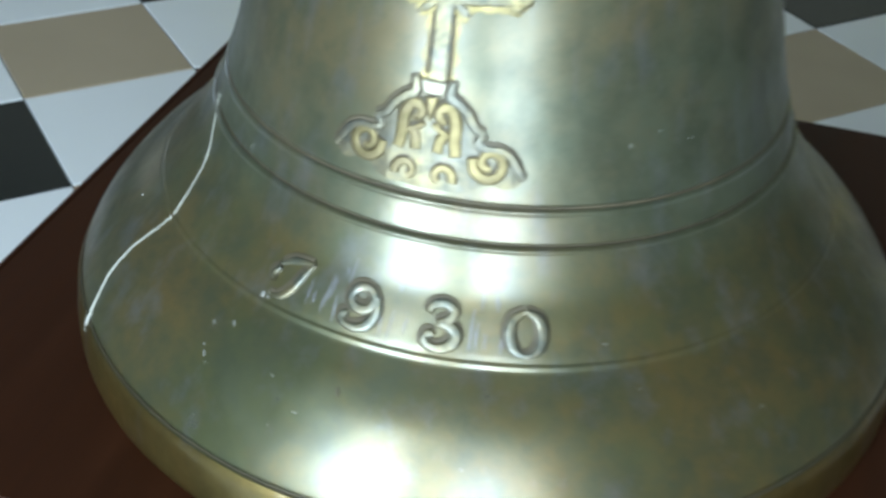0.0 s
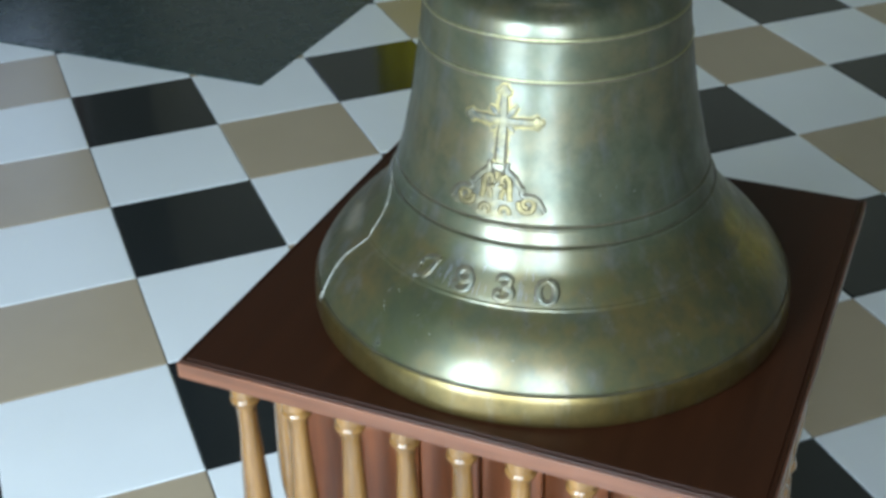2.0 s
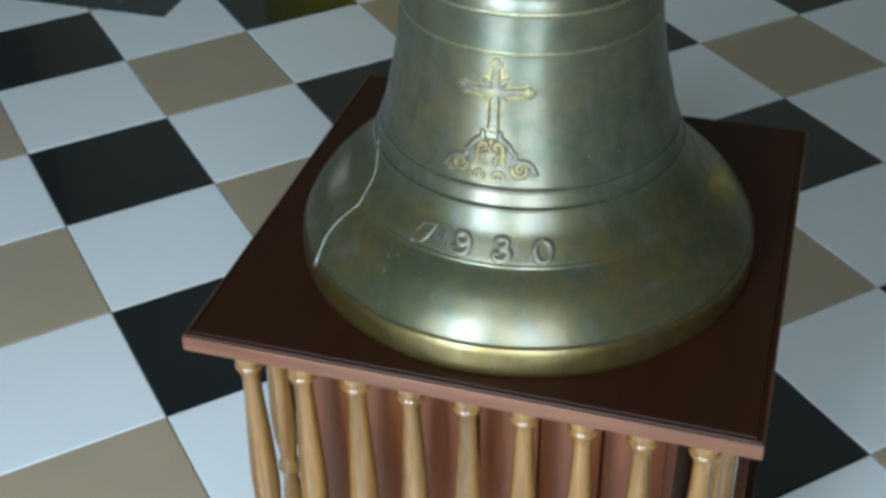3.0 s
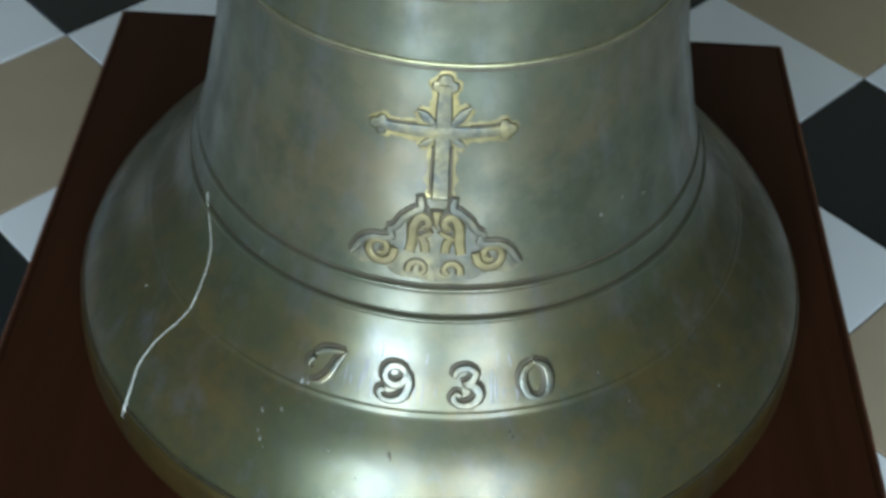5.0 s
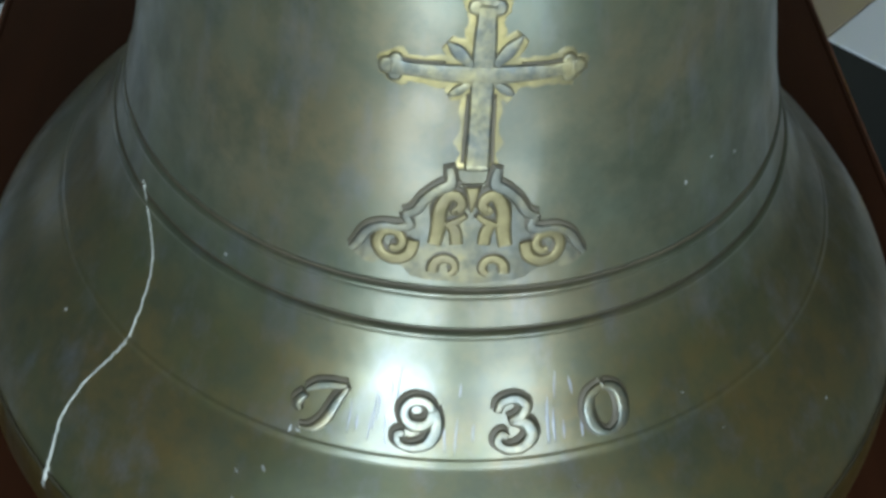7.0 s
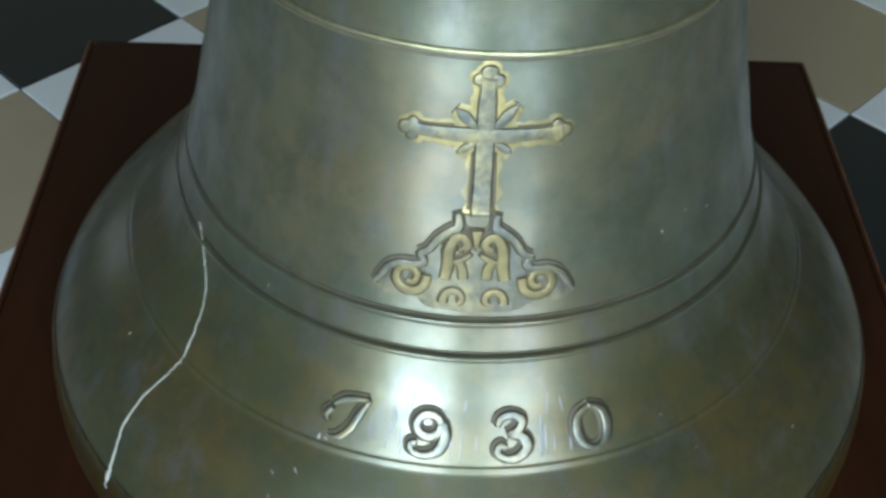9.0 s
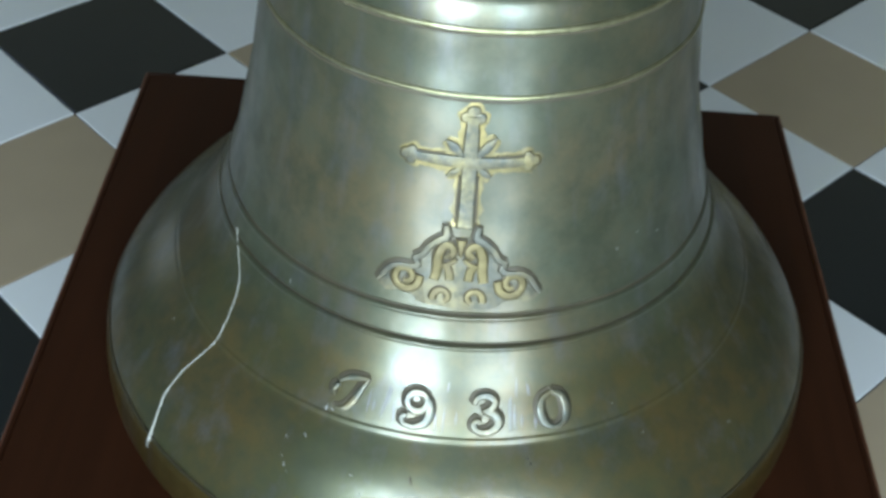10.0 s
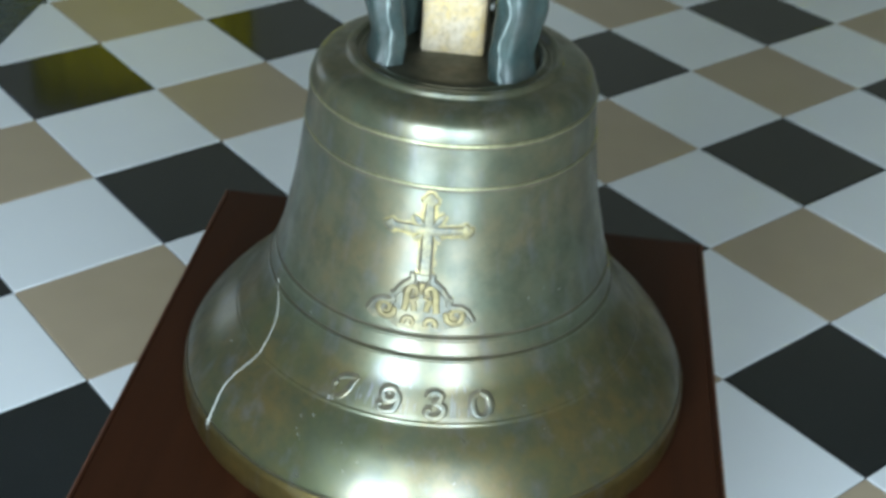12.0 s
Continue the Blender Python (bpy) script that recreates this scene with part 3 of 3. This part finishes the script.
def relief_parts():
    bm = bmesh.new()
    for k, pts in enumerate(cross_strokes()):
        stroke(bm, pts, CROSS, 1.22 if k < 2 else 1.1, flat=0.8)
    for u, w, rad in LOBES:
        lobe(bm, u, w, rad, CROSS, 1.16)
    part("cross", bm, M["relief"], bell, "raised cross with trefoil ends", True)
    bm = bmesh.new()
    side = [(-46.5, -5.0), (-44, 1.5), (-41, 8.5), (-35, 12), (-28, 12.6), (-26, 17.5), (-22.2, 21.5), (-17.6, 27), (-12.2, 32), (-8, 33.5), (-5, 31)]
    plate(bm, [(-43, -7.4)] + side + [(-u, w) for u, w in side[::-1]] + [(43, -7.4), (18, -12.0), (0, -13), (-18, -12.0)], BASE, 0.3)
    foot = part("scrolled_foot", bm, M["plate"], bell, "silvery scrollwork foot below the cross")
    inner = [[(0, 31.5, 2.6), (0, 27, 1.8), (0, 23, 0.9), (0, 20, 0.4)]]
    dirt_shade = bmesh.new()
    for pts in base_strokes() + [mirrored(p) for p in base_strokes()] + inner:
        bm = bmesh.new()
        stroke(bm, [(u, w, h * 1.38) for u, w, h in pts], BASE, 1.55, flat=0.55)
        part("scroll", bm, M["plate" if pts[0][1] > 16 and len(pts) == 7 else "scroll"], foot, "", True)
        # wider dark stroke, shifted up: painted shade and dirt beside the scroll
        stroke(dirt_shade, [(u - 0.3, w + 1.0, h * 1.38 + 0.75) for u, w, h in pts], BASE, 0.85)
    part("grime_line", dirt_shade, M["grime_shade"], foot, "grimy lines with painted shade round the scrolls", True)
    bm = bmesh.new()
    for k, pts in enumerate(cross_strokes()):
        ragged = smooth_path(pts, 5)
        wide = [(u, w, h + 3.0 + 3.2 * noise.noise(Vector((u * 0.16, w * 0.16, k)))) for u, w, h in ragged]
        stroke(bm, wide, CROSS, 0.06 + 0.012 * k, 1, flat=0.9)
    for k, (u, w, rad) in enumerate(LOBES):
        lobe(bm, u * 0.98, w, rad + 1.5, CROSS, 0.07 + 0.006 * k, 0.45)
    part("cross_ground", bm, M["field"], bell, "yellowed bronze round the cross", True)
    # grimy strips with painted shade along the upper edges of the raised work
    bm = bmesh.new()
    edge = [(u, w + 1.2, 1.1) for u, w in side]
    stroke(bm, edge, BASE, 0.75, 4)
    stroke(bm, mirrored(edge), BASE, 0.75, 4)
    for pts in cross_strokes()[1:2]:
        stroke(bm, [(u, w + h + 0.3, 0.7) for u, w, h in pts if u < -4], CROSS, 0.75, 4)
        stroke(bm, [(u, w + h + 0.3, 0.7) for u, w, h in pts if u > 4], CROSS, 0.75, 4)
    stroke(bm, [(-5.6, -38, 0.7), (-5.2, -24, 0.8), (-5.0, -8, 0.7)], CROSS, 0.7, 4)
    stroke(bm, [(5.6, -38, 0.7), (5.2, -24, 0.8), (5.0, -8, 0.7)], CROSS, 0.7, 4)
    part("grime_line", bm, M["grime_shade"], bell, "grimy strips with painted shade along the raised edges", True)


relief_parts()

DIGITS = {
    "one": (-18.8, [[(-9.5, 6.0, 0.9), (-5, 9.6, 1.6), (1, 11.6, 1.6), (8.5, 12.6, 1.2)], [(8.5, 12.4, 1.0), (4.8, 5, 1.9), (1.5, -4, 2.0), (-3.5, -10.5, 1.7), (-9, -11.5, 0.8)],
                    [(-9.5, 4, 1.4), (-12.2, -0.5, 1.8), (-10.0, -4.0, 1.2)]]),
    "nine": (-6.5, [spiral(-0.6, 5.2, 6.2, 6.0, 10, 1.0, 2.2, 2.4, 12), [(6.0, 7.0, 2.4), (7.4, 0.0, 2.7), (4.6, -8.0, 2.6), (-1.5, -11.2, 2.2), (-7.4, -9.6, 1.8), (-8.6, -5.2, 1.7), (-5.6, -4.6, 1.4)]]),
    "three": (5.8, [[(-7.0, 6.0, 1.5), (-5.0, 10.6, 2.0), (0.8, 12.2, 2.2), (5.4, 8.8, 2.4), (3.2, 3.6, 2.4), (-2.2, 1.4, 1.8)],
                    [(-1.0, 1.6, 1.8), (5.2, 0.0, 2.6), (7.4, -5.4, 2.8), (3.0, -10.8, 2.7), (-3.2, -11.4, 2.2), (-7.2, -7.6, 1.9), (-5.4, -4.0, 1.7), (-3.0, -5.6, 1.4)]]),
    "zero": (18.3, [[(0, 11.6, 1.5), (-6.2, 7.6, 2.2), (-8.0, 0, 2.5), (-5.6, -8.2, 2.2), (0, -11.6, 1.5), (5.8, -8.0, 2.2), (8.0, 0, 2.5), (6.0, 8.0, 2.2), (0, 11.6, 1.5)]]),
}
S_DIG = arc_at(0.1108)
R_DIG = outline(S_DIG)[0]
for kind, (deg, strokes) in DIGITS.items():
    bm = bmesh.new()
    spot = (radians(deg), S_DIG - 0.0012, R_DIG)
    for pts in strokes:
        stroke(bm, [(u, w * 0.89, h * 1.18) for u, w, h in pts], spot, 1.6, 5, 0.5)
    digit = part("digit_" + kind, bm, M["digit"], bell, "raised worn digit of the year", True)
    # dark copy shifted up and left: shade and grime painted round the digit
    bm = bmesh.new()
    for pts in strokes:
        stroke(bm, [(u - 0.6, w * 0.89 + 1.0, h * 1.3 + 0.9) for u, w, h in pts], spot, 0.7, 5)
    part("grime_line", bm, M["grime_shade"], digit, "", True)


def crack():
    """The pale mended crack that climbs from the mouth to the grooves."""
    marks = [(-47.8, 0.0215, 1.4), (-48.0, 0.0300, 3.6), (-48.1, 0.0390, 2.4), (-48.6, 0.0490, 1.6), (-49.6, 0.0615, 1.3), (-49.6, 0.0760, 1.2), (-48.6, 0.0890, 1.1), (-48.0, 0.0990, 1.5),
             (-48.3, 0.1100, 1.0), (-49.0, 0.1190, 0.9), (-50.5, 0.1290, 0.9), (-53.2, 0.1380, 0.8), (-56.2, 0.1450, 0.7), (-58.0, 0.1490, 0.5)]
    bm = bmesh.new()
    ref = (radians(-50), arc_at(0.09), 0.2)
    pts = []
    for k, (deg, z, hw) in enumerate(marks):
        pts.append((radians(deg + 50 - 0.4 - 2.0 * (0.15 - z) / 0.12 - max(0.0, z - 0.095) * 48) * 200, (arc_at(z) - ref[1]) * 1000, hw * (0.36 - 1.4 * z)))
    dense = smooth_path(pts, 7)
    wild = [(u + noise.noise(Vector((i * 0.9, 3, 0))) * 1.5, w + noise.noise(Vector((i * 0.8, 9, 0))) * 1.0, max(0.22, h * (1 + 0.8 * noise.noise(Vector((i * 0.7, 0, 5)))))) for i, (u, w, h) in enumerate(dense)]
    stroke(bm, wild, ref, 1.0, 1)
    return bm


part("crack", crack(), M["crack"], bell, "pale jagged crack from rim to groove", True)


def flecks(spots, mat, name, label):
    rnd = random.Random(5)
    for deg, z, size in spots:
        bm = bmesh.new()
        spot = (radians(deg - 1.2), arc_at(z), outline(arc_at(z))[0])
        a = rnd.uniform(0, 3.1)
        d = (math.cos(a) * size, math.sin(a) * size)
        stroke(bm, [(-d[0], -d[1], size * 0.12), (0, 0, size * 0.32), (d[0], d[1], size * 0.12)], spot, 0.6, 3)
        part(name, bm, mat, bell, label, True)


flecks([(-4.8, 0.0795, 2.6)], M["grime_shade"], "pit", "small dark casting pit")
flecks([(-24.8, 0.0715, 1.5), (-25.6, 0.0745, 1.0), (-26.2, 0.0825, 1.4), (-24.0, 0.0690, 0.8), (-23.2, 0.0860, 1.6), (-14.1, 0.077, 1.2), (-9.3, 0.068, 1.2), (-21.5, 0.0995, 1.8), (-20.4, 0.0998, 1.2),
        (12, 0.062, 0.9), (31, 0.105, 0.9), (49.8, 0.188, 1.1), (37, 0.190, 1.1), (43.0, 0.195, 0.7), (-38, 0.150, 0.9), (-60, 0.086, 0.9), (35, 0.088, 0.9), (52, 0.070, 1.0), (-12, 0.060, 0.8)],
       M["fleck"], "scratch", "small pale scratch")


def rub_streaks():
    """Faint upright streaks where the metal between and above the digits is rubbed bare."""
    rnd = random.Random(11)
    for deg0, deg1, count in ((-16, -9.5, 9), (-3.5, 2.0, 4), (8.5, 15.0, 9)):
        for _ in range(count):
            z = rnd.uniform(0.104, 0.122)
            spot = (radians(rnd.uniform(deg0, deg1)), arc_at(z), outline(arc_at(z))[0])
            tall, lean = rnd.uniform(3.0, 8.0), rnd.uniform(-0.8, 0.8)
            bm = bmesh.new()
            stroke(bm, [(-lean, -tall, 0.15), (rnd.uniform(-0.3, 0.3), 0, rnd.uniform(0.3, 0.6)), (lean, tall, 0.12)], spot, 0.16, 4)
            part("rub_streak", bm, M["rub"], bell, "", True)


rub_streaks()

ZC = 0.3575
for az in (-68, 54, -128, 130):
    bm = bmesh.new()
    out, side = Vector((math.sin(radians(az)), -math.cos(radians(az)), 0)), Vector((math.cos(radians(az)), math.sin(radians(az)), 0))
    run = smooth_path([(0.066, -0.004, 0.0225), (0.064, 0.006, 0.0205), (0.062, 0.022, 0.0195), (0.065, 0.042, 0.0205), (0.069, 0.064, 0.0215), (0.066, 0.086, 0.021), (0.054, 0.103, 0.018), (0.034, 0.110, 0.015), (0.010, 0.106, 0.015)], 4)
    rows, drips = [], [[]]
    for k, (rad, z, hw) in enumerate(run):
        a, c = run[max(k - 1, 0)], run[min(k + 1, len(run) - 1)]
        along = (out * (c[0] - a[0]) + Vector((0, 0, c[1] - a[1]))).normalized()
        face = side.cross(along)
        mid = out * rad + Vector((0, 0, ZC + z))
        near = side if side.y < 0 else -side
        for d, path in enumerate(drips):
            t = 0.15 + 0.45 * noise.noise(Vector((k * 0.22, d * 5, az)))
            path.append((mid + near * hw * 0.97 + face * hw * 0.72 * t, face, -near, 0.0016 + 0.0020 * noise.noise(Vector((k * 0.5, d * 9, az)))))
        ring = []
        for i in range(16):
            t = 2 * math.pi * i / 16
            cs, sn = math.cos(t), math.sin(t)
            groove = 1.0 - 0.22 * max(0.0, -sn) ** 6
            p = mid + side * hw * math.copysign(abs(cs) ** 0.5, cs) + face * hw * 0.72 * groove * math.copysign(abs(sn) ** 0.5, sn)
            ring.append(bm.verts.new(p + Vector((noise.noise(p * 55), noise.noise(p * 55 + Vector((9, 0, 0))), 0)) * 0.0010))
        rows.append(ring)
    for a, c in zip(rows, rows[1:]):
        for i in range(16):
            bm.faces.new((a[i], a[(i + 1) % 16], c[(i + 1) % 16], c[i]))
    bm.faces.new(rows[0][::-1])
    bm.faces.new(rows[-1])
    bmesh.ops.recalc_face_normals(bm, faces=bm.faces)
    canon = part("canon", bm, M["verdigris"], bell, "green verdigris-coated hanging loop", True)
    for path in drips:
        bm = bmesh.new()
        strips = [[bm.verts.new(p + sd * w * c - fc * 0.0016 * h) for c, h in ((-1, -1.5), (-0.6, 0.7), (0.6, 0.7), (1, -1.5))] for p, sd, fc, w in path[1:]]
        for a, c in zip(strips, strips[1:]):
            for i in range(3):
                bm.faces.new((a[i], a[i + 1], c[i + 1], c[i]))
        bmesh.ops.recalc_face_normals(bm, faces=bm.faces)
        part("drip", bm, M["drip"], canon, "pale drip of old paint", True)
bm = bmesh.new()
box(bm, (-0.032, -0.006, ZC - 0.002), (0.025, 0.034, ZC + 0.118), 0.006)
bmesh.ops.subdivide_edges(bm, edges=bm.edges, cuts=3, use_grid_fill=True)
for v in bm.verts:
    v.co += Vector((noise.noise(v.co * 70), noise.noise(v.co * 70 + Vector((5, 0, 0))), 0)) * 0.0012
part("crown_core", bm, M["gilt"], bell, "cream and gold rough crown block", True)

part("crown_plate", lathe([(0.0752, ZC - 0.004), (0.0745, ZC + 0.0012), (0.0600, ZC + 0.0016), (0.0300, ZC + 0.0018), (0.0010, ZC + 0.0018)], 64), M["dark_bronze"], bell, "dull dark top of the bell", True)

# curtains of the two far windows
for wx, half, sill, head, _ in WINDOWS:
    cur = tagged(empty("curtain", wx, Y1 - 0.06, sill), ("wide" if half > 0.4 else "narrow") + " amber curtain hanging at a far window", "curtain", "amber curtains")
    bm = bmesh.new()
    cols = []
    for k in range(41):
        x = (-1 + k / 20) * (half + 0.02)
        cols.append([bm.verts.new((x, 0.03 * math.sin(k * 1.3), z)) for z in (-0.05, 0.5, head - sill + 0.08)])
    for a, b in zip(cols, cols[1:]):
        for k in range(2):
            bm.faces.new((a[k], b[k], b[k + 1], a[k + 1]))
    bmesh.ops.solidify(bm, geom=bm.faces[:], thickness=0.003)
    part("cloth", bm, M["curtain"], cur, "", True)

# ---------------------------------------------------------------- floor tiles, pieces of the floor
q = math.sqrt(0.5)
G = 0.0014
tile_mesh = {}


def tile_bm(cx=0.0, cy=0.0, bm=None):
    bm = bm or bmesh.new()
    a = S / 2 - G
    t = 0.0016
    ring = lambda d, z: [bm.verts.new((cx + q * (u - v), cy + q * (u + v), z)) for u, v in ((-a + d, -a + d), (a - d, -a + d), (a - d, a - d), (-a + d, a - d))]
    lo, mid, hi = ring(0, -0.006), ring(0, -t * 0.6), ring(t, 0.0)
    for p, r in ((lo, mid), (mid, hi)):
        for k in range(4):
            bm.faces.new((p[k], p[(k + 1) % 4], r[(k + 1) % 4], r[k]))
    bm.faces.new(hi)
    return bm


rest = {"white": bmesh.new(), "black": bmesh.new(), "beige": bmesh.new()}
for i in range(-24, 26):
    for j in range(-24, 26):
        u, v = (j + 0.5) * S - GRID_X, -(i + 0.5) * S - GRID_Y
        x, y = q * (u - v), q * (u + v)
        if not (X0 - 0.1 < x < X1 + 0.1 and Y0 - 0.1 < y < Y1 + 0.1):
            continue
        kind = "black" if i % 2 == 0 and j % 2 == 0 else "beige" if i % 2 and j % 2 else "white"
        if -2.7 < x < 3.1 and -0.75 < y < 3.7:
            if kind not in tile_mesh:
                ob = part("tile", tile_bm(), M[kind], floor)
                tile_mesh[kind] = ob.data
            else:
                ob = new("tile", tile_mesh[kind])
                ob.parent = floor
            ob.location = (x, y, random.uniform(-0.0004, 0.0004))
        else:
            tile_bm(x, y, rest[kind])
for kind, bm in rest.items():
    tagged(part("tiles", bm, M[kind], floor), "further " + kind + " floor tiles", kind="stuff")
